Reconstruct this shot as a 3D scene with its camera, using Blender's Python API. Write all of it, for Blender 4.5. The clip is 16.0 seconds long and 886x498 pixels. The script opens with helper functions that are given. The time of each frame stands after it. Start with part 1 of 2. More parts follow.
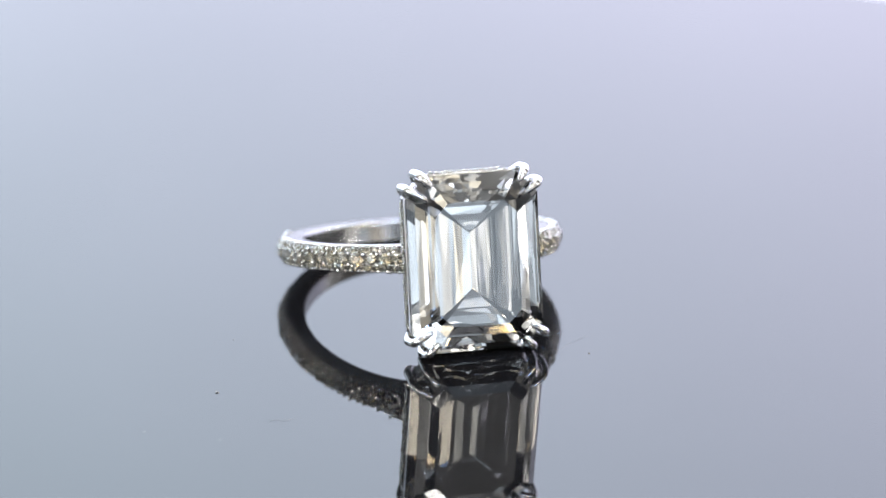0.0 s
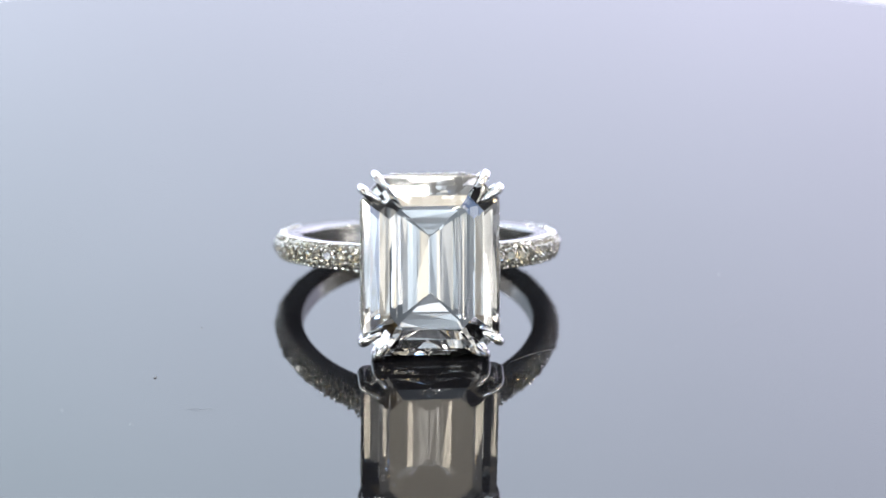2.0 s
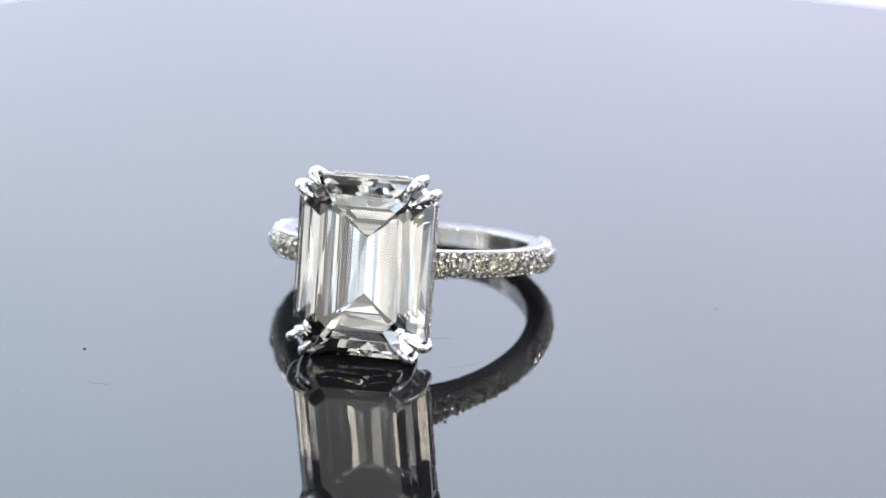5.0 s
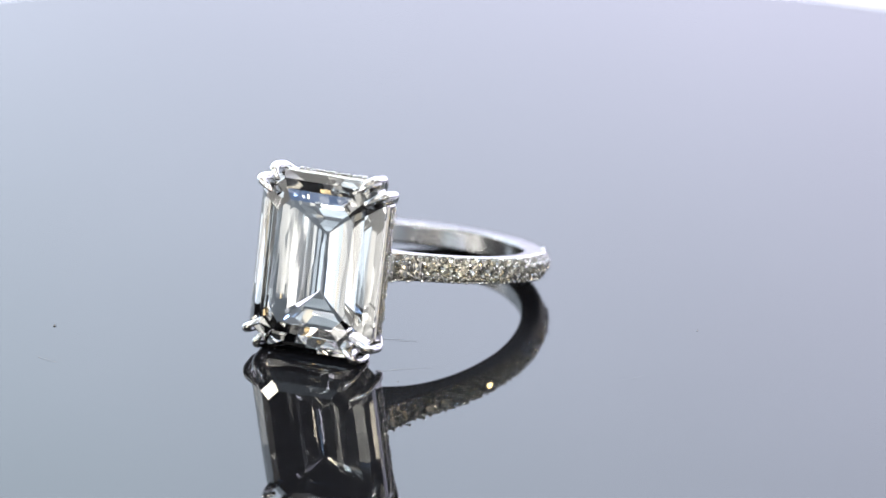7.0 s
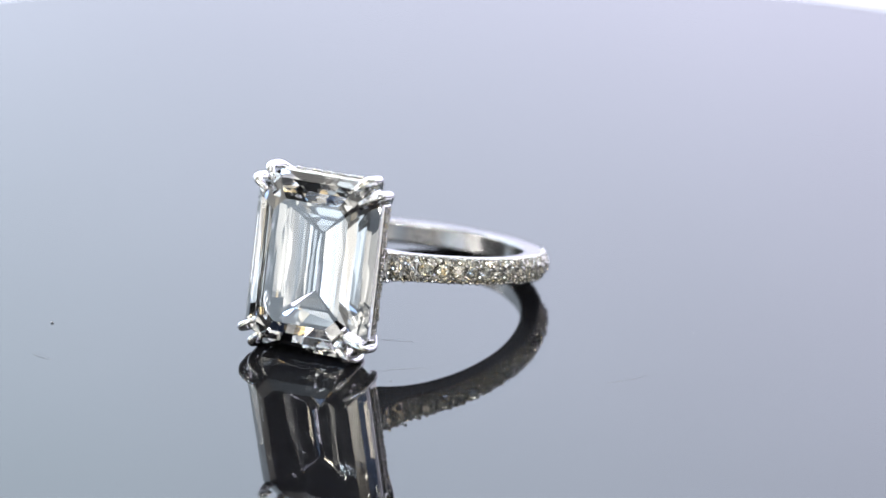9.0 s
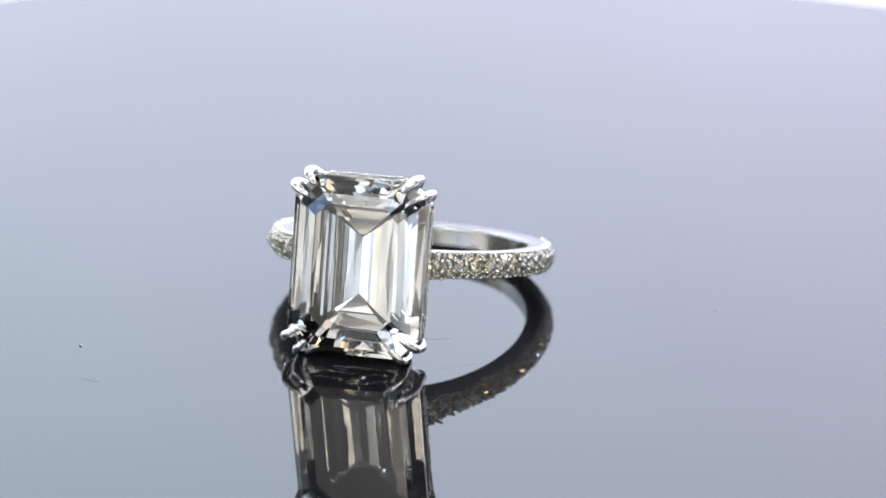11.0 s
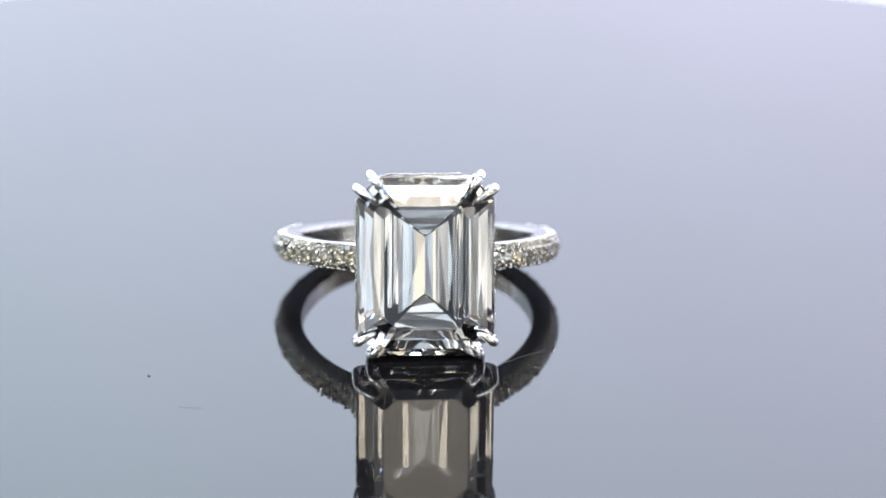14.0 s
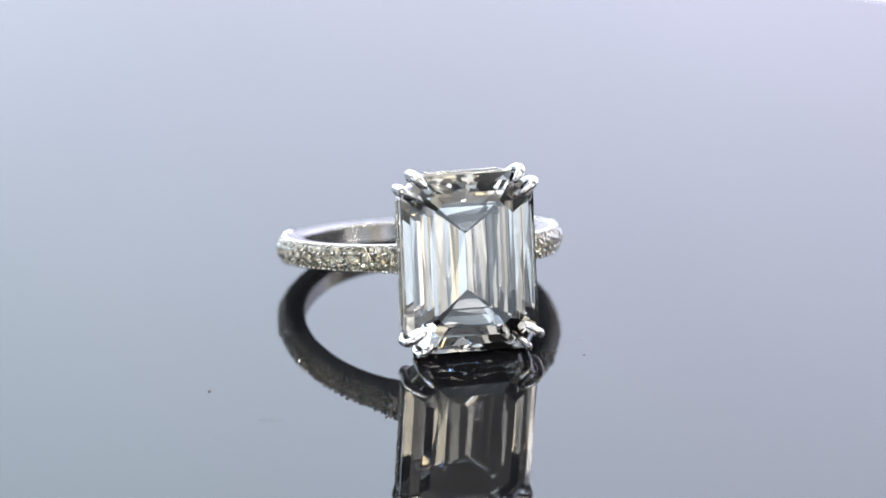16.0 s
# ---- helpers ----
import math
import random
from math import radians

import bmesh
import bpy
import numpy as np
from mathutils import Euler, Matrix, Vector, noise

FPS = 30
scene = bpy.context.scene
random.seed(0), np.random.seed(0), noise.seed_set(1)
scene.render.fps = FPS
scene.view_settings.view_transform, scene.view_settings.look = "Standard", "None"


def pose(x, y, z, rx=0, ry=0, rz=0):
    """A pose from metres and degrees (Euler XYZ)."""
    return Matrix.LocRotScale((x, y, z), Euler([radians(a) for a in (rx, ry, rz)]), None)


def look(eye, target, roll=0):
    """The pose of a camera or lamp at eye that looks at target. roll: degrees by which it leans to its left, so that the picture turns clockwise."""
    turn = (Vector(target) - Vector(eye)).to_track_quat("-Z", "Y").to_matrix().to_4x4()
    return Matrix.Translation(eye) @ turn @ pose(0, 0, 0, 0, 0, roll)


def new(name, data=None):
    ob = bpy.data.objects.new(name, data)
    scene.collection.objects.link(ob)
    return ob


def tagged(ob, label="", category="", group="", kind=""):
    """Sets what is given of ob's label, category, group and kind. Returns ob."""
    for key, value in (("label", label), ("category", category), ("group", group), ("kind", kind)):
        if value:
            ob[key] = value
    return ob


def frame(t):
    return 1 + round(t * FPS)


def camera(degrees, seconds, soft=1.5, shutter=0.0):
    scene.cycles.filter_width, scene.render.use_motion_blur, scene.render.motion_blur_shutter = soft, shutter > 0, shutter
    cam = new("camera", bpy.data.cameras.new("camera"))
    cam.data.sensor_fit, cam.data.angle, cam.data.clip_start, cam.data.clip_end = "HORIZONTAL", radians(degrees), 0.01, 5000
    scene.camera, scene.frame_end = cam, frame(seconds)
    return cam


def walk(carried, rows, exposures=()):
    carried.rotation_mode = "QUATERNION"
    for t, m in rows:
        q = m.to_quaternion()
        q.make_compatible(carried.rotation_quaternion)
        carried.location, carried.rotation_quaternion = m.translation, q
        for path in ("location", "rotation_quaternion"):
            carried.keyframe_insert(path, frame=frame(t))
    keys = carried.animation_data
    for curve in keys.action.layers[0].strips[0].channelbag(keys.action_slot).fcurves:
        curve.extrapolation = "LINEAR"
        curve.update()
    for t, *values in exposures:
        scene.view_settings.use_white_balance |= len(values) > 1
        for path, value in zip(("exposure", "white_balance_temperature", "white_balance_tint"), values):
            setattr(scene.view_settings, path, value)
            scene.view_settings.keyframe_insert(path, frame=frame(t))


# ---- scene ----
# The camera stands still on a tripod; the turntable with the ring swings.
MM = 0.001
cam = camera(12.784, 16.0)
HERE = look((0, -0.26132, 0.09304), (0.003798, 0.000688, 0.002035), 0.278)
walk(cam, [(0, HERE), (16, HERE)])
cam.data.dof.use_dof = True
cam.data.dof.focus_distance = 0.264
cam.data.dof.aperture_fstop = 29

# ---- light ----
world = bpy.data.worlds.new("studio")
scene.world = world
world.use_nodes = True
world.node_tree.nodes["Background"].inputs[0].default_value = (0.75, 0.8, 0.9, 1)
world.node_tree.nodes["Background"].inputs[1].default_value = 0.25


FOCUS = Vector((0.002, -0.008, 0.005))


def uneven(data, wide, high, seed, dots):
    """Paints brighter and dimmer bands, and a grid of bright dots for sparkle, into a panel's emission."""
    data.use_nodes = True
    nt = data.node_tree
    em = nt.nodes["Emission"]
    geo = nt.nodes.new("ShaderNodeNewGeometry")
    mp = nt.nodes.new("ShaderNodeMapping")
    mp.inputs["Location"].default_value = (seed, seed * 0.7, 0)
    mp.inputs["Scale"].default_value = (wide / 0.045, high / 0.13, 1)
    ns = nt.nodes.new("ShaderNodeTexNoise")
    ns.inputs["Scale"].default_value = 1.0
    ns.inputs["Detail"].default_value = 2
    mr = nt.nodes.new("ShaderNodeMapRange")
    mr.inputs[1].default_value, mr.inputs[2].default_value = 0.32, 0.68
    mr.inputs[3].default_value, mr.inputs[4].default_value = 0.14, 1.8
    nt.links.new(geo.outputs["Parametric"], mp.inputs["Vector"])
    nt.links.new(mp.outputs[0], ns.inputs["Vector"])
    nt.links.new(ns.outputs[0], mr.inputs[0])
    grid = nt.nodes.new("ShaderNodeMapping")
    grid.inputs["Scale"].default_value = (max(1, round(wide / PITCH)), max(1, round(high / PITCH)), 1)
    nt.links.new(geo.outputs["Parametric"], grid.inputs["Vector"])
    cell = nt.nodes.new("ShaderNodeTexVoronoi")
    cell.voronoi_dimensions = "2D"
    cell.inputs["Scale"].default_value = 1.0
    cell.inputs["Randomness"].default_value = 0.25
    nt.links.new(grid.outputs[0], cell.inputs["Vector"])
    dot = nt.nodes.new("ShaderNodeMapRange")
    dot.inputs[1].default_value, dot.inputs[2].default_value = DOT / PITCH, 0.6 * DOT / PITCH
    dot.inputs[3].default_value, dot.inputs[4].default_value = 0.0, dots
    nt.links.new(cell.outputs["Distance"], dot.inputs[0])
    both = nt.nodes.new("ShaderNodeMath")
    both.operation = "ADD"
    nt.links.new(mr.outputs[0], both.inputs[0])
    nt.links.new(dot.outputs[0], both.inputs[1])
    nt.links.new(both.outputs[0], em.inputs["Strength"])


PITCH, DOT = 0.034, 0.0036      # spacing and radius of the painted dots
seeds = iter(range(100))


def unseen_lamp(name, azimuth, elevation, distance, wide, high, radiance, colour, dots=0.0):
    """A flat lamp, itself out of view, at degrees round from the camera's side and up, facing the ring."""
    a, e = radians(azimuth), radians(elevation)
    where = FOCUS + distance * Vector((math.sin(a) * math.cos(e), -math.cos(a) * math.cos(e), math.sin(e)))
    data = bpy.data.lights.new(name, "AREA")
    data.shape, data.size, data.size_y, data.color = "RECTANGLE", wide, high, colour
    data.energy = radiance * math.pi * wide * high
    if dots:
        uneven(data, wide, high, 1.7 * next(seeds), dots / radiance)
    new(name, data).matrix_world = look(where, FOCUS)


# Lamp tints stand in for dispersion, which the diamond's glass leaves out.
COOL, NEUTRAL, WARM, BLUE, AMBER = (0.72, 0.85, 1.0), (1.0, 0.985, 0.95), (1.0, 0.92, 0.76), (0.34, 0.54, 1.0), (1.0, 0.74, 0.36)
# Ceiling and key lamps inferred from reflections; the fills are added to brighten the ring.
unseen_lamp("ceiling_panel", 180, 82, 0.42, 0.46, 0.34, 0.75, NEUTRAL, 25)
unseen_lamp("top_fill", 0, 68, 0.46, 0.30, 0.10, 1.1, NEUTRAL, 40)
unseen_lamp("key_lamp", 5, 48, 0.45, 0.10, 0.10, 4.2, (1.0, 0.91, 0.77))
unseen_lamp("top_fill", -42, 52, 0.45, 0.20, 0.14, 1.3, NEUTRAL, 0.1)
unseen_lamp("top_fill", 42, 52, 0.45, 0.20, 0.14, 1.3, NEUTRAL, 0.1)
# unseen low panels added for the stone, round the disc's front, below the lens
unseen_lamp("low_fill", -6, 4, 0.45, 0.070, 0.12, 0.88, NEUTRAL, 0.1)
unseen_lamp("low_fill", 7, 4, 0.45, 0.075, 0.12, 0.95, COOL, 0.1)
unseen_lamp("low_fill", -26, 4, 0.45, 0.075, 0.12, 1.05, NEUTRAL, 0.1)
unseen_lamp("low_fill", 27, 4, 0.45, 0.075, 0.12, 1.05, COOL, 0.1)
unseen_lamp("low_fill", -15.5, 4, 0.45, 0.055, 0.12, 0.95, NEUTRAL, 0.1)
unseen_lamp("low_fill", 17.5, 4, 0.45, 0.060, 0.12, 0.95, NEUTRAL, 0.1)
unseen_lamp("low_fill", -46, 5, 0.45, 0.14, 0.13, 0.95, COOL, 0.1)
unseen_lamp("low_fill", 46, 5, 0.45, 0.14, 0.13, 1.1, WARM, 0.1)
unseen_lamp("low_fill", -34, 4, 0.45, 0.045, 0.12, 0.9, WARM, 0.1)
unseen_lamp("low_fill", 34.5, 4, 0.45, 0.040, 0.12, 1.1, NEUTRAL, 0.1)
unseen_lamp("low_fill", -60, 5, 0.45, 0.070, 0.13, 1.0, NEUTRAL, 0.1)
unseen_lamp("low_fill", 60, 5, 0.45, 0.070, 0.13, 1.0, COOL, 0.1)
# Side and rear panels are added too, to brighten facets and hoop sides.
unseen_lamp("side_fill", -74, 12, 0.45, 0.14, 0.24, 0.9, NEUTRAL, 40)
unseen_lamp("side_fill", 74, 12, 0.45, 0.14, 0.24, 0.9, NEUTRAL, 40)
unseen_lamp("rear_fill", -112, 26, 0.45, 0.20, 0.22, 1.0, NEUTRAL, 40)
unseen_lamp("rear_fill", 112, 26, 0.45, 0.20, 0.22, 0.9, NEUTRAL, 40)
# Amber and blue strips, added: their colour imitates the diamond's fire.
unseen_lamp("fire_strip", -16, 28, 0.45, 0.014, 0.20, 2.4, AMBER)
unseen_lamp("fire_strip", 17, 28, 0.45, 0.015, 0.20, 2.4, AMBER)
unseen_lamp("fire_strip", -59, 20, 0.45, 0.020, 0.34, 1.6, BLUE)
unseen_lamp("fire_strip", 35, 20, 0.45, 0.016, 0.34, 1.6, BLUE)
# small warm and cold lamps added above the low panels to imitate sparkle and fire
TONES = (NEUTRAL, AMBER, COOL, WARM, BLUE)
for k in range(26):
    unseen_lamp("sparkle_lamp", -82 + 164 * ((k * 0.618) % 1), 17 + 23 * ((k * 0.382 + 0.3) % 1), 0.41, 0.014, 0.018, 140, TONES[k % 5])
# more added sparkle lamps, overhead and behind
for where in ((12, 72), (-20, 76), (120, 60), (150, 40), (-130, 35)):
    unseen_lamp("sparkle_lamp", *where, 0.41, 0.014, 0.018, 140, NEUTRAL)


# ---- materials ----
def material(name):
    m = bpy.data.materials.new(name)
    m.use_nodes = True
    nt = m.node_tree
    nt.nodes.clear()
    out = nt.nodes.new("ShaderNodeOutputMaterial")
    return m, nt, out


def principled(name, colour, rough=0.5, metal=0.0, ior=1.5, bump=0.0, scale=500.0, vary=0.0, rough_vary=0.0, edge=1.0):
    """A principled surface with colour and gloss that vary at two scales. edge: the reflectance of a metal at grazing angles."""
    m, nt, out = material(name)
    b = nt.nodes.new("ShaderNodeBsdfPrincipled")
    nt.links.new(b.outputs[0], out.inputs[0])
    b.inputs["Base Color"].default_value = (*colour, 1)
    b.inputs["Roughness"].default_value = rough
    b.inputs["Metallic"].default_value = metal
    b.inputs["IOR"].default_value = ior
    b.inputs["Specular Tint"].default_value = (edge, edge, edge, 1)
    co = nt.nodes.new("ShaderNodeTexCoord")
    n1 = nt.nodes.new("ShaderNodeTexNoise")
    n1.inputs["Scale"].default_value = scale
    n1.inputs["Detail"].default_value = 4
    n2 = nt.nodes.new("ShaderNodeTexNoise")
    n2.inputs["Scale"].default_value = scale * 7
    nt.links.new(co.outputs["Object"], n1.inputs["Vector"])
    nt.links.new(co.outputs["Object"], n2.inputs["Vector"])
    add = nt.nodes.new("ShaderNodeMath")
    add.operation = "MULTIPLY_ADD"
    add.inputs[1].default_value = 0.6
    nt.links.new(n1.outputs[0], add.inputs[0])
    half = nt.nodes.new("ShaderNodeMath")
    half.operation = "MULTIPLY"
    half.inputs[1].default_value = 0.4
    nt.links.new(n2.outputs[0], half.inputs[0])
    nt.links.new(half.outputs[0], add.inputs[2])
    if vary:
        r = nt.nodes.new("ShaderNodeMapRange")
        r.inputs[3].default_value, r.inputs[4].default_value = 1 - vary, 1 + vary
        r.inputs[1].default_value, r.inputs[2].default_value = 0.3, 0.7
        nt.links.new(add.outputs[0], r.inputs[0])
        mix = nt.nodes.new("ShaderNodeVectorMath")
        mix.operation = "SCALE"
        mix.inputs[0].default_value = colour
        nt.links.new(r.outputs[0], mix.inputs["Scale"])
        nt.links.new(mix.outputs[0], b.inputs["Base Color"])
    if rough_vary:
        r = nt.nodes.new("ShaderNodeMapRange")
        r.inputs[1].default_value, r.inputs[2].default_value = 0.3, 0.7
        r.inputs[3].default_value, r.inputs[4].default_value = max(0.0, rough - rough_vary), rough + rough_vary
        nt.links.new(add.outputs[0], r.inputs[0])
        nt.links.new(r.outputs[0], b.inputs["Roughness"])
    if bump:
        bp = nt.nodes.new("ShaderNodeBump")
        bp.inputs["Strength"].default_value = 1.0
        bp.inputs["Distance"].default_value = bump
        nt.links.new(add.outputs[0], bp.inputs["Height"])
        nt.links.new(bp.outputs[0], b.inputs["Normal"])
    return m


def gem(name, tint, ior=2.417, by_stone=0.0):
    """Clear faceted stone. by_stone: how much the stones of one kind differ in warmth."""
    m, nt, out = material(name)
    g = nt.nodes.new("ShaderNodeBsdfGlass")
    g.inputs["Color"].default_value = (*tint, 1)
    g.inputs["Roughness"].default_value = 0.0
    g.inputs["IOR"].default_value = ior
    if by_stone:
        info = nt.nodes.new("ShaderNodeObjectInfo")
        ramp = nt.nodes.new("ShaderNodeValToRGB")
        ramp.color_ramp.elements[0].color = (tint[0], tint[1] - 0.2 * by_stone, tint[2] - by_stone, 1)
        ramp.color_ramp.elements[1].color = (*tint, 1)
        nt.links.new(info.outputs["Random"], ramp.inputs[0])
        nt.links.new(ramp.outputs[0], g.inputs["Color"])
    nt.links.new(g.outputs[0], out.inputs[0])
    return m


def glowing_cloth(name):
    """The white diffuser of the backdrop: its light is put into emission, faintly uneven, cooler towards left and top.
    """
    m, nt, out = material(name)
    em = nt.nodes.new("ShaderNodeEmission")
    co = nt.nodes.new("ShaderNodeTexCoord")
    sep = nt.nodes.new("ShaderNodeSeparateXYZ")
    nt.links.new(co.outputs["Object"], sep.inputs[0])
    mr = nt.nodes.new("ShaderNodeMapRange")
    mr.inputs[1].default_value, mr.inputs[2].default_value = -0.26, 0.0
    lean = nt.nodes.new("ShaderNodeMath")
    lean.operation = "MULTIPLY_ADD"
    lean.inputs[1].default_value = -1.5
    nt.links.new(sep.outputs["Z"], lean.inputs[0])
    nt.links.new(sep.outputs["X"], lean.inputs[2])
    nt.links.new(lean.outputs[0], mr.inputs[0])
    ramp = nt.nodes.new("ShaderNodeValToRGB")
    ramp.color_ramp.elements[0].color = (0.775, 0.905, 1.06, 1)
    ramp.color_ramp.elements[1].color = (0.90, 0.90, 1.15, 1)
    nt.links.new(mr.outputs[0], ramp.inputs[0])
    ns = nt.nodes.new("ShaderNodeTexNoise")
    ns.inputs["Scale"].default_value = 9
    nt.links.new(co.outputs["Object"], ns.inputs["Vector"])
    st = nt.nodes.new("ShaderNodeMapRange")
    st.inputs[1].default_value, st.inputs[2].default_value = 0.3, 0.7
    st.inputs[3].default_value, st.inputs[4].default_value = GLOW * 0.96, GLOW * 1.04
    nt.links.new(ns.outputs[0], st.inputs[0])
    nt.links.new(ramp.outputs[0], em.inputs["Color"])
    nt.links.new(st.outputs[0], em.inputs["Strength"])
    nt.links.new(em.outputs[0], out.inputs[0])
    return m


GLOW = 3.1
ACRYLIC = principled("black_acrylic", (0.006, 0.006, 0.007), 0.0, ior=1.49, scale=40, vary=0.3)
WHITE = principled("white_laminate", (0.82, 0.83, 0.85), 0.4, scale=30, vary=0.03, rough_vary=0.05)
GREY = principled("grey_wall_paint", (0.24, 0.235, 0.23), 0.8, scale=12, vary=0.08)
GOLD = principled("white_gold", (0.70, 0.69, 0.67), 0.10, metal=1.0, scale=900, vary=0.04, rough_vary=0.05, bump=2e-6, edge=0.75)
BRIGHT = principled("polished_white_gold", (0.76, 0.75, 0.74), 0.06, metal=1.0, scale=700, vary=0.02, rough_vary=0.03)
SATIN = principled("satin_white_gold", (0.44, 0.435, 0.43), 0.20, metal=1.0, scale=800, vary=0.04, rough_vary=0.06, bump=1.5e-6, edge=0.6)
DUST = principled("dust", (0.22, 0.22, 0.23), 0.9, scale=3000, vary=0.3)
LINT = principled("pale_lint", (0.28, 0.28, 0.28), 0.8, scale=3000, vary=0.2)
DIAMOND = gem("diamond", (0.994, 0.990, 0.978))
MELEE = gem("pave_diamond", (0.995, 0.985, 0.96), by_stone=0.07)
BACK = glowing_cloth("glowing_backdrop_cloth")


# ---- mesh helpers ----
def mesh_of(name, bm, mat, smooth=False):
    bmesh.ops.recalc_face_normals(bm, faces=bm.faces)
    me = bpy.data.meshes.new(name)
    for f in bm.faces:
        f.smooth = smooth
    bm.to_mesh(me)
    bm.free()
    me.materials.append(mat)
    return me


def part(name, bm, mat, parent=None, label="", smooth=False):
    ob = new(name, mesh_of(name, bm, mat, smooth))
    if parent:
        ob.parent = parent
    return tagged(ob, label)


def copy_part(name, me, m, parent):
    ob = new(name, me)
    ob.parent = parent
    ob.matrix_basis = m
    return ob


def slab(lo, hi, bevel=0.0):
    bm = bmesh.new()
    bmesh.ops.create_cube(bm, size=1)
    lo, hi = Vector(lo), Vector(hi)
    for v in bm.verts:
        v.co = Vector((lo[k] + (v.co[k] + 0.5) * (hi[k] - lo[k]) for k in range(3)))
    if bevel:
        bmesh.ops.bevel(bm, geom=bm.edges[:], offset=bevel, segments=2, affect="EDGES")
    return bm


def lathe(profile, seg=192):
    """A solid of revolution round z from (radius, height) pairs, closed at both ends on the axis."""
    bm = bmesh.new()
    rings = []
    for r, z in profile:
        if r == 0:
            rings.append([bm.verts.new((0, 0, z))])
        else:
            rings.append([bm.verts.new((r * math.cos(2 * math.pi * k / seg), r * math.sin(2 * math.pi * k / seg), z)) for k in range(seg)])
    for a, b in zip(rings, rings[1:]):
        for k in range(seg):
            q = (k + 1) % seg
            loop = [a[k % len(a)], a[q % len(a)], b[q % len(b)], b[k % len(b)]]
            loop = list(dict.fromkeys(loop))
            bm.faces.new(loop)
    return bm


def tube(points, radii, seg=12, flat=1.0):
    """A tapered rod with round ends along points."""
    bm = bmesh.new()
    pts = [Vector(p) for p in points]
    rings = []
    first = (pts[1] - pts[0]).normalized()
    side = first.orthogonal().normalized()
    for k, p in enumerate(pts):
        way = (pts[min(k + 1, len(pts) - 1)] - pts[max(k - 1, 0)]).normalized()
        side = (side - way * side.dot(way)).normalized()
        up = way.cross(side)
        rings.append([bm.verts.new(p + (side * math.cos(2 * math.pi * j / seg) + up * math.sin(2 * math.pi * j / seg) * flat) * radii[k]) for j in range(seg)])
    for a, b in zip(rings, rings[1:]):
        for j in range(seg):
            bm.faces.new((a[j], a[(j + 1) % seg], b[(j + 1) % seg], b[j]))
    bm.faces.new(rings[0][::-1])
    bm.faces.new(rings[-1])
    return bm


def curve_through(points, steps=6):
    """Catmull-Rom points through a few given ones."""
    p = [Vector(q) for q in points]
    p = [p[0] * 2 - p[1]] + p + [p[-1] * 2 - p[-2]]
    out = []
    for a, b, c, d in zip(p, p[1:], p[2:], p[3:]):
        for k in range(steps):
            t = k / steps
            out.append(0.5 * (2 * b + (c - a) * t + (2 * a - 5 * b + 4 * c - d) * t * t + (3 * b - a - 3 * c + d) * t ** 3))
    return out + [p[-2]]


# ---- setting ----
tagged(part("table_top", slab((-0.88, -0.62, -0.06), (0.88, 0.36, -0.03), 0.002), WHITE), "white laminate table top under the turntable", "table", kind="structure")
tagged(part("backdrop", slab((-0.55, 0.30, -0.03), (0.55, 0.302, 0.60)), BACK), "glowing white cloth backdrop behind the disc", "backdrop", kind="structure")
tagged(part("wall_west", slab((-0.92, -0.90, -0.5), (-0.90, 0.40, 1.0)), GREY), "plain grey room wall", "wall", kind="structure")
tagged(part("wall_east", slab((0.90, -0.90, -0.5), (0.92, 0.40, 1.0)), GREY), "plain grey room wall", "wall", kind="structure")
tagged(part("wall_north", slab((-0.92, 0.40, -0.5), (0.92, 0.42, 1.0)), GREY), "plain grey room wall", "wall", kind="structure")
tagged(part("wall_south", slab((-0.92, -0.92, -0.5), (0.92, -0.90, 1.0)), GREY), "plain grey room wall", "wall", kind="structure")
tagged(part("ceiling", slab((-0.92, -0.92, 1.0), (0.92, 0.42, 1.02)), GREY), "plain grey ceiling", "ceiling", kind="structure")

# ---- turntable with its black disc ----
# The disc sits a little off the axis of its turntable.
turntable = tagged(new("turntable"), "glossy black acrylic display disc on a white turntable", "turntable")
DISC = (3.36 * MM, -2.58 * MM)
bm = lathe([(0, -4.0 * MM), (85.8 * MM, -4.0 * MM), (86.3 * MM, -3.6 * MM), (86.3 * MM, -0.45 * MM), (86.15 * MM, -0.12 * MM), (85.85 * MM, 0), (0, 0)], 256)
disc = part("disc", bm, ACRYLIC, turntable, "glossy black acrylic disc with dust and hairline scratches")
disc.location = (*DISC, 0)
bm = lathe([(0, -30 * MM), (70 * MM, -30 * MM), (72 * MM, -28 * MM), (72 * MM, -6 * MM), (70 * MM, -4.05 * MM), (0, -4.05 * MM)], 96)
part("base", bm, WHITE, turntable, "white round turntable base")


def speck(x, y, size, flat=0.5, squeeze=0.6, turn=0.0):
    bm = bmesh.new()
    bmesh.ops.create_icosphere(bm, subdivisions=2, radius=1)
    for v in bm.verts:
        v.co *= 1 + 0.35 * noise.noise(v.co * 1.4 + Vector((x, y, 3)))
        v.co = Vector((v.co.x * size, v.co.y * size * squeeze, (v.co.z + 0.7) * size * flat))
    ob = part("dust_speck", bm, DUST, turntable)
    ob.matrix_basis = pose(x * MM, y * MM, 0, 0, 0, turn)


def fibre(points, r, mat=DUST, lift=0.0):
    pts = curve_through([(x * MM, y * MM, (z + lift) * MM + r) for x, y, z in points], 5)
    part("lint_fibre", tube(pts, [r] * len(pts), 5), mat, turntable)


# ---- the ring ----
TILT, ROLL, HUB = 13.309, 0.49, (1.94 * MM, -1.10 * MM, 3.01 * MM)
ring = tagged(new("diamond_ring"), "white gold pavé ring with large emerald-cut diamond, lying on disc", "ring")
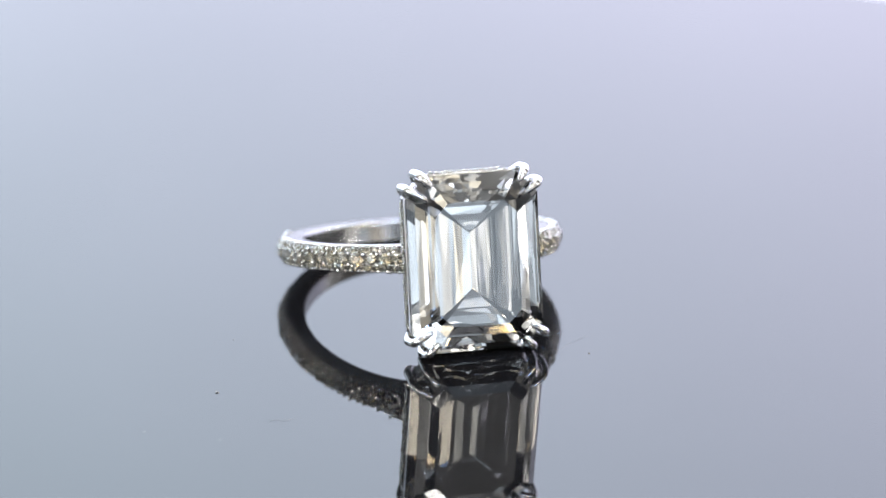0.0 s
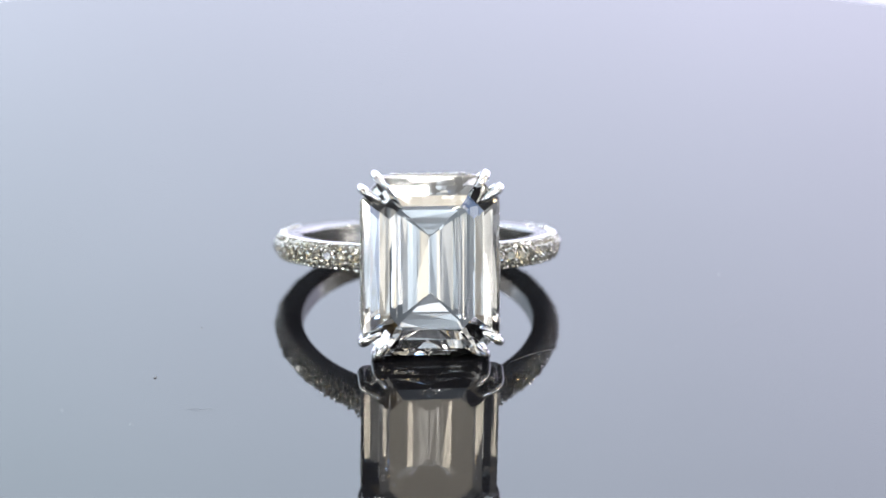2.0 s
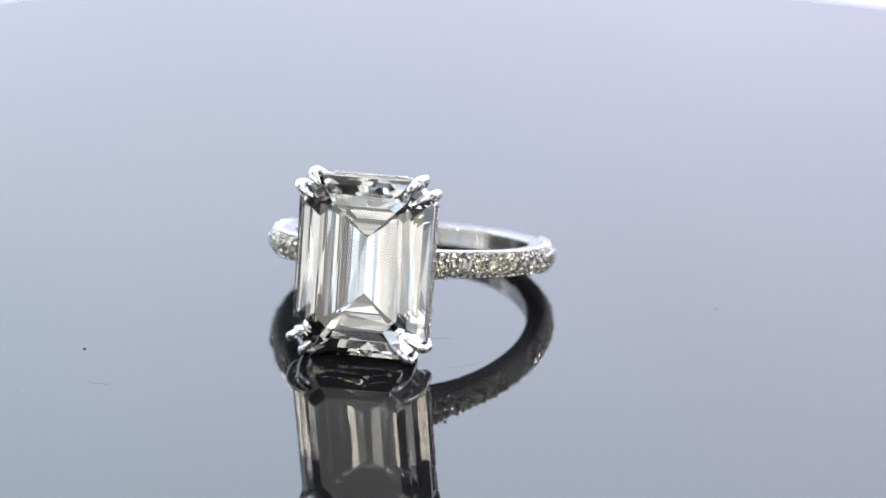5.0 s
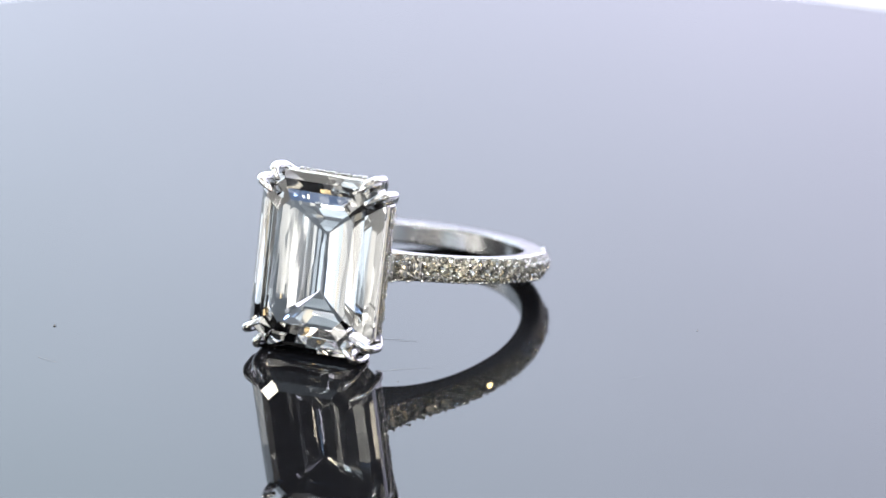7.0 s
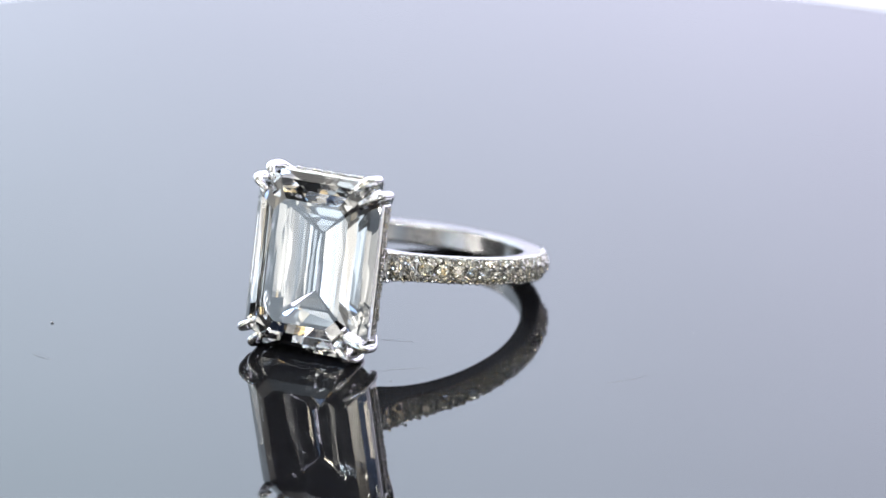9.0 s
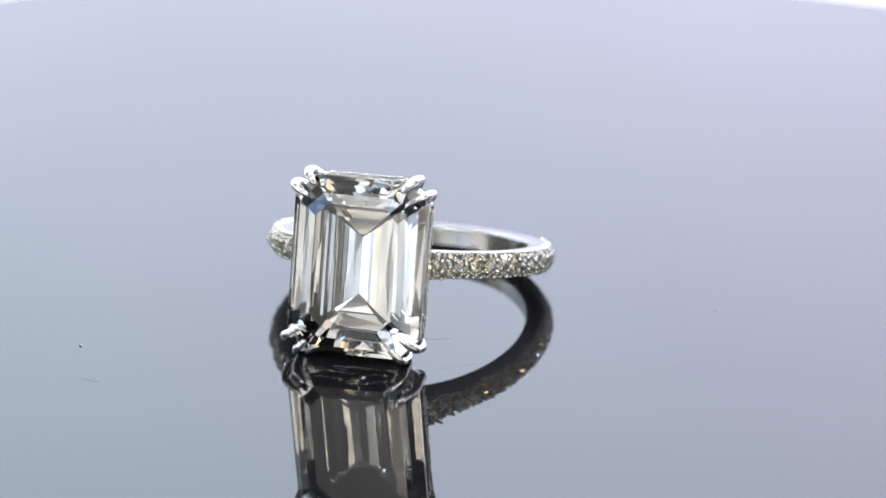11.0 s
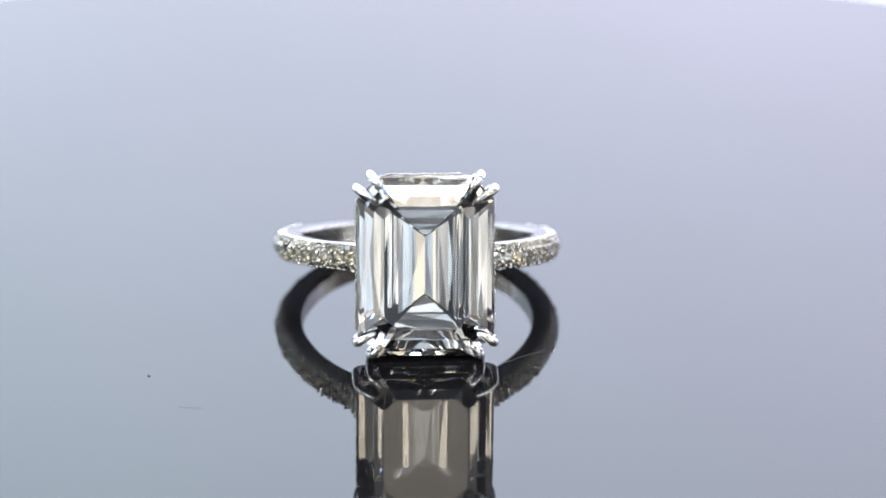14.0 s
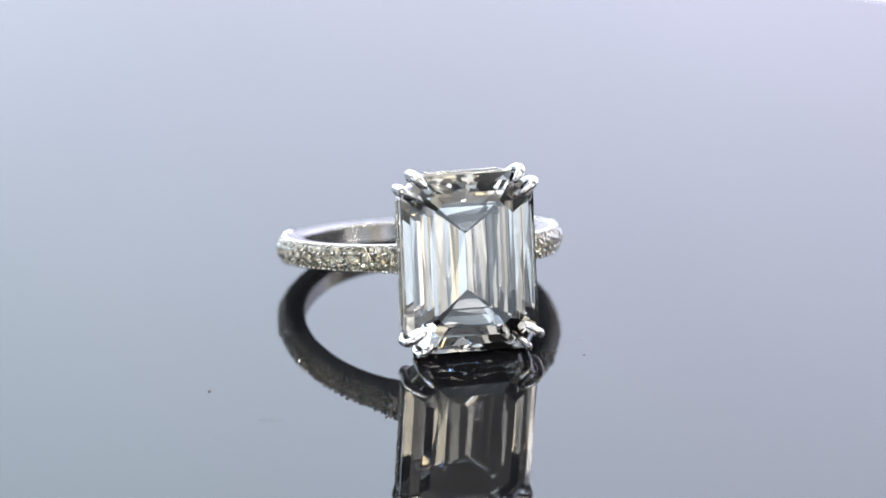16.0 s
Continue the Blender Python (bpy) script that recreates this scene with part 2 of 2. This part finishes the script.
AXIS_IN, AXIS_OUT, HALF = 8.05 * MM, 9.62 * MM, 0.80 * MM
PAVE_END = radians(118)


def section(off):
    """Outer radius, inner radius and half width of the hoop at the angle off from the head."""
    s = max(0.0, 1 - off / radians(66)) ** 1.4
    # under the stone the hoop drops to a low bridge, clear of the keel
    lip = max(0.0, 1 - (off - radians(15)) / radians(17)) ** 2
    out = min(AXIS_OUT + (1.35 * s + 1.7 * lip) * MM, 9.35 * MM + 7.2 * MM * math.sin(min(off, 1.5)))
    return out, min(AXIS_IN + 0.75 * s * MM, out - 1.15 * MM), HALF * (1 + 0.10 * s + 0.12 * min(lip, 1.0))


def band():
    """The hoop: rounded rectangular section, swelling a little towards the head; the set stretch lies lower, for the stones' seats."""
    bm = bmesh.new()
    seg, rows = 240, []
    for k in range(seg):
        a = 2 * math.pi * k / seg
        off = abs((a + math.pi) % (2 * math.pi) - math.pi)      # angle from the head
        ro, ri, h = section(off)
        ro -= 0.18 * MM if off < PAVE_END else 0.0
        c, e = 0.14 * MM, 0.05 * MM
        half = [(ri, 0.4 * h), (ri, h - 1.5 * c - e), (ri, h - 1.5 * c), (ri + 0.4 * c, h - 0.4 * c), (ri + 1.5 * c, h), (ri + 1.5 * c + e, h),
                (ro - c - e, h), (ro - c, h), (ro - 0.3 * c, h - 0.3 * c), (ro, h - c), (ro, h - c - e), (ro, 0.4 * h)]
        prof = half + [(r, -z) for r, z in reversed(half)]
        rows.append([bm.verts.new((r * math.sin(a), -r * math.cos(a), z)) for r, z in prof])
    for k in range(seg):
        a, b = rows[k], rows[(k + 1) % seg]
        for j in range(24):
            bm.faces.new((a[j], a[(j + 1) % 24], b[(j + 1) % 24], b[j]))
    return bm


part("band", band(), SATIN, ring, "polished white gold band", smooth=True)


def brilliant(r, sides=8):
    """A small round brilliant, table up along z, girdle at z = 0."""
    bm = bmesh.new()
    rows = []
    for rr, z, twist in ((0.0, -0.80, 0), (1.0, -0.04, 0.0), (1.0, 0.04, 0.0), (0.80, 0.24, 0.5), (0.50, 0.38, 0.0)):
        if rr == 0:
            rows.append([bm.verts.new((0, 0, z * r))])
        else:
            rows.append([bm.verts.new((rr * r * math.cos(2 * math.pi * (k + twist) / sides), rr * r * math.sin(2 * math.pi * (k + twist) / sides), z * r)) for k in range(sides)])
    n = sides
    for k in range(n):
        q = (k + 1) % n
        bm.faces.new((rows[0][0], rows[1][q], rows[1][k]))
        bm.faces.new((rows[1][k], rows[1][q], rows[2][q], rows[2][k]))
        bm.faces.new((rows[2][k], rows[2][q], rows[3][k]))
        bm.faces.new((rows[2][q], rows[3][q], rows[3][k]))
        bm.faces.new((rows[3][k], rows[3][q], rows[4][q]))
        bm.faces.new((rows[3][k], rows[4][q], rows[4][k]))
    bm.faces.new(rows[4])
    return mesh_of("pave_stone", bm, MELEE)


def bead_mesh(r):
    bm = bmesh.new()
    bmesh.ops.create_icosphere(bm, subdivisions=2, radius=r)
    return mesh_of("bead", bm, BRIGHT, True)


# ---- centre stone ----
GIRDLE, STONE_A, STONE_B, STONE_C, LOW = -14.08, 4.54, 5.90, 1.42, -0.08


def octagon(bm, a, b, c, y):
    pts = [(a - c, b), (a, b - c), (a, -b + c), (a - c, -b), (-a + c, -b), (-a, -b + c), (-a, b - c), (-a + c, b)]
    return [bm.verts.new((x * MM, y * MM, (z + LOW) * MM)) for x, z in pts]


def emerald_cut():
    """Step-cut octagonal stone; the table faces -y and the keel lies along z."""
    bm = bmesh.new()
    tiers = [(2.80, 4.10, 0.86, -1.196), (3.45, 4.78, 1.06, -0.959), (4.05, 5.40, 1.259, -0.576), (STONE_A, STONE_B, STONE_C, -0.12),
             (STONE_A, STONE_B, STONE_C, 0.12), (3.695, 4.952, 1.111, 1.12), (2.214, 3.729, 0.278, 2.333), (1.50, 3.177, 0.182, 2.864), (0.012, 1.883, 0.006, 3.955)]
    rows = [octagon(bm, a, b, c, GIRDLE + y) for a, b, c, y in tiers]
    # hand-cut facets meet a little unevenly
    for depth, row in enumerate(rows):
        wobble = (0.0, 0.008, 0.008, 0.0, 0.0)[depth] if depth < 5 else 0.016
        for v in row:
            v.co.y += random.uniform(-wobble, wobble) * MM
    bm.faces.new(rows[0])
    bm.faces.new(rows[-1][::-1])
    for p, q in zip(rows, rows[1:]):
        for k in range(8):
            quad = (p[k], p[(k + 1) % 8], q[(k + 1) % 8], q[k])
            bm.faces.new(quad[:3])
            bm.faces.new((quad[0], quad[2], quad[3]))
    return bm


part("centre_diamond", emerald_cut(), DIAMOND, ring, "large clear emerald-cut diamond, faintly warm")


# ---- head: gallery rails and double claws ----
def rail(a, b, c, y, width, height):
    """A closed octagonal bar round the stone."""
    bm = bmesh.new()
    loops = []
    for da, y2 in ((0, y - height / 2), (width, y - height / 2), (width, y + height / 2), (0, y + height / 2)):
        loops.append(octagon(bm, a + da, b + da, c + 0.4 * da, y2))
    for i in range(4):
        p, q = loops[i], loops[(i + 1) % 4]
        for k in range(8):
            bm.faces.new((p[k], p[(k + 1) % 8], q[(k + 1) % 8], q[k]))
    bmesh.ops.bevel(bm, geom=bm.edges[:], offset=0.05 * MM, segments=1, affect="EDGES")
    return bm


part("gallery_rail", rail(4.14, 5.60, 1.32, GIRDLE + 0.92, 0.38, 0.95), GOLD, ring, "pavé-set rail hugging the stone below its girdle")
part("girdle_wire", rail(4.36, 5.74, 1.36, GIRDLE + 0.26, 0.16, 0.18), BRIGHT, ring, "fine polished wire under the girdle")
part("base_rail", rail(2.35, 3.2, 0.9, GIRDLE + 3.05, 0.42, 0.5), BRIGHT, ring, "plain lower rail of the basket")

for sx in (-1, 1):
    for sz in (-1, 1):
        for kx, kz in ((4.52, 5.08), (3.62, 5.97)):
            ix, iz = (1.18, 0.72) if kx > 4 else (0.66, 0.82)
            path = [(sx * kx * 0.58, GIRDLE + 3.2, sz * kz * 0.60), (sx * kx * 0.86, GIRDLE + 2.1, sz * kz * 0.88), (sx * kx * 1.0, GIRDLE + 1.1, sz * kz * 0.99),
                    (sx * (kx + 0.05), GIRDLE + 0.2, sz * (kz + 0.03)), (sx * kx, GIRDLE - 0.5, sz * kz),
                    (sx * (kx - 0.22 * ix), GIRDLE - 0.93, sz * (kz - 0.22 * iz)), (sx * (kx - 0.6 * ix), GIRDLE - 1.12, sz * (kz - 0.6 * iz)),
                    (sx * (kx - ix), GIRDLE - 1.16, sz * (kz - iz))]
            pts = curve_through([Vector(p) * MM for p in path], 7)
            n = len(pts) - 1
            radii = []
            for k in range(n + 1):
                t = k / n
                r = 0.30
                if t > 0.70:
                    r *= 1 - 0.50 * (t - 0.70) / 0.30
                if t > 0.95:
                    r *= math.sqrt(max(0.06, 1 - ((t - 0.95) / 0.05) ** 2))
                radii.append(r * MM)
            part("prong", tube(pts, radii, 16), BRIGHT, ring, smooth=True)


# ---- motion ----
def motions():
    """The turntable turns evenly one way, eases round, and turns back."""
    swing = [(0, 14.8), (1, 9.03), (2, 3.25), (3, -2.54), (4, -8.33), (5, -14.1), (6, -19.9), (6.5, -22.8), (7, -25.69), (7.4, -27.98), (7.7, -29.65),
             (7.9, -30.5), (8.12, -30.85), (8.3, -30.7), (8.5, -30.05), (8.8, -28.2), (9.2, -25.85), (10, -21.2), (11, -15.42), (12, -9.64), (13, -3.86),
             (14, 1.93), (15, 7.71), (16, 13.49)]
    rest = pose(*HUB, -TILT) @ pose(0, 0, 0, 0, ROLL)
    walk(turntable, [(t, pose(0, 0, 0, 0, 0, a)) for t, a in swing])
    walk(ring, [(t, pose(0, 0, 0, 0, 0, a) @ rest) for t, a in swing])


# ---- dust and lint on the disc ----
speck(-16.36, -18.26, 0.12 * MM, turn=25)
speck(-13.19, -9.02, 0.05 * MM, squeeze=0.35, turn=-20)
speck(9.14, -17.61, 0.06 * MM, squeeze=0.3, turn=-12)
speck(18.46, -14.5, 0.04 * MM)
speck(23.28, -0.27, 0.06 * MM)
speck(-22.27, -23.87, 0.05 * MM)
speck(-17.91, -26.44, 0.05 * MM)
fibre([(-14.29, -23.96, 0), (-13.5, -24.15, 0.05), (-12.84, -24.18, 0)], 0.007 * MM)
fibre([(4.8, -10.99, 0), (6.0, -10.65, 0.05), (7.08, -10.36, 0)], 0.007 * MM)
fibre([(21.88, -11.5, 0), (22.9, -10.3, 0.02), (23.73, -8.81, 0)], 0.0028 * MM)
fibre([(7.2, -16.61, 0), (8.6, -15.4, 0.02), (10.04, -14.42, 0)], 0.004 * MM, LINT)

# ---- pavé on the band ----
STONE, EDGE = brilliant(0.50 * MM), brilliant(0.265 * MM)
BEAD, RIM_BEAD, TINY = bead_mesh(0.12 * MM), bead_mesh(0.13 * MM), brilliant(0.21 * MM, 7)


def slope(off):
    """How fast the hoop's outer radius changes with the angle from the head, for each radius."""
    return (section(off + 0.01)[0] - section(off - 0.01)[0]) / 0.02 / section(off)[0]


def on_band(a, r, z, lean=0.0):
    """A pose on the hoop at the angle a from the head, its z axis outwards, leaning towards the rim by lean degrees."""
    turn = a - math.copysign(math.atan(slope(abs(a))), a)
    return Matrix.Translation((r * math.sin(a), -r * math.cos(a), z)) @ Matrix.Rotation(turn, 4, "Z") @ Matrix.Rotation(radians(90 - lean), 4, "X")


def tipped(most, shift=0.03):
    """A small random tilt, shift and size for one set stone or bead."""
    r = random.uniform
    m = pose(r(-shift, shift) * MM, r(-shift, shift) * MM, r(-shift, shift) * MM, r(-most, most), r(-most, most), r(0, 45))
    return m @ Matrix.Scale(r(0.82, 1.12), 4)


step = 1.10 * MM / AXIS_OUT
spread = [0.29]
while spread[-1] < PAVE_END:
    spread.append(spread[-1] + step / math.hypot(1, slope(spread[-1])))
for side in (-1, 1):
    for place in spread:
        a = side * place
        ro, ri, h = section(abs(a))
        wide = h / HALF
        copy_part("pave_stone", STONE, on_band(a, ro + 0.16 * MM, 0) @ tipped(9, 0.03), ring)
        for rim in (-1, 1):
            for half in (0.25, 0.75):
                copy_part("edge_stone", EDGE, on_band(a + side * step * (half - 0.5), ro + 0.02 * MM, rim * 0.58 * MM * wide, rim * 32) @ tipped(12, 0.02), ring)
            copy_part("bead", BEAD, on_band(a + side * step / 2, ro + 0.13 * MM, rim * 0.36 * MM) @ tipped(0, 0.02), ring)
            for half in (0.0, 0.5):
                copy_part("rim_bead", RIM_BEAD, on_band(a + side * step * half, ro - 0.12 * MM, rim * h) @ tipped(0, 0.03), ring)

# ---- braided edge along both rims of the hoop ----
bm = bmesh.new()
bmesh.ops.create_icosphere(bm, subdivisions=2, radius=1)
for v in bm.verts:
    v.co = Vector((v.co.x * 0.24, v.co.y * 0.10, v.co.z * 0.10)) * MM
STRAND = mesh_of("braid_strand", bm, GOLD, True)
for side in (-1, 1):
    for rim in (-1, 1):
        place = 0.33
        while place < radians(100):
            ro, ri, h = section(place)
            a = side * place
            turn = a - math.copysign(math.atan(slope(place)), a) + side * rim * radians(38)
            m = Matrix.Translation(((ro - 0.37 * MM) * math.sin(a), -(ro - 0.37 * MM) * math.cos(a), rim * (h + 0.015 * MM))) @ Matrix.Rotation(turn, 4, "Z")
            copy_part("braid_strand", STRAND, m @ Matrix.Scale(random.uniform(0.9, 1.1), 4), ring)
            place += 0.245 * MM / (ro * math.hypot(1, slope(place)))

# ---- pavé on the gallery rail ----
for side in (-1, 1):
    for row in (-1, 1):
        y = (GIRDLE + 0.92 + 0.22 * row) * MM
        for k in range(22):
            z = -4.05 + 0.385 * k + 0.09 * row
            m = Matrix.Translation((side * 4.555 * MM, y, z * MM)) @ Matrix.Rotation(radians(90 * side), 4, "Y")
            copy_part("rail_stone", TINY, m @ tipped(15), ring)
        for k in range(14 if row > 0 else 0):
            x = -2.5 + 0.385 * k + 0.09 * row
            m = Matrix.Translation((x * MM, y, (side * 6.01 + LOW) * MM)) @ Matrix.Rotation(radians(0 if side > 0 else 180), 4, "X")
            copy_part("rail_stone", TINY, m @ tipped(15), ring)

motions()
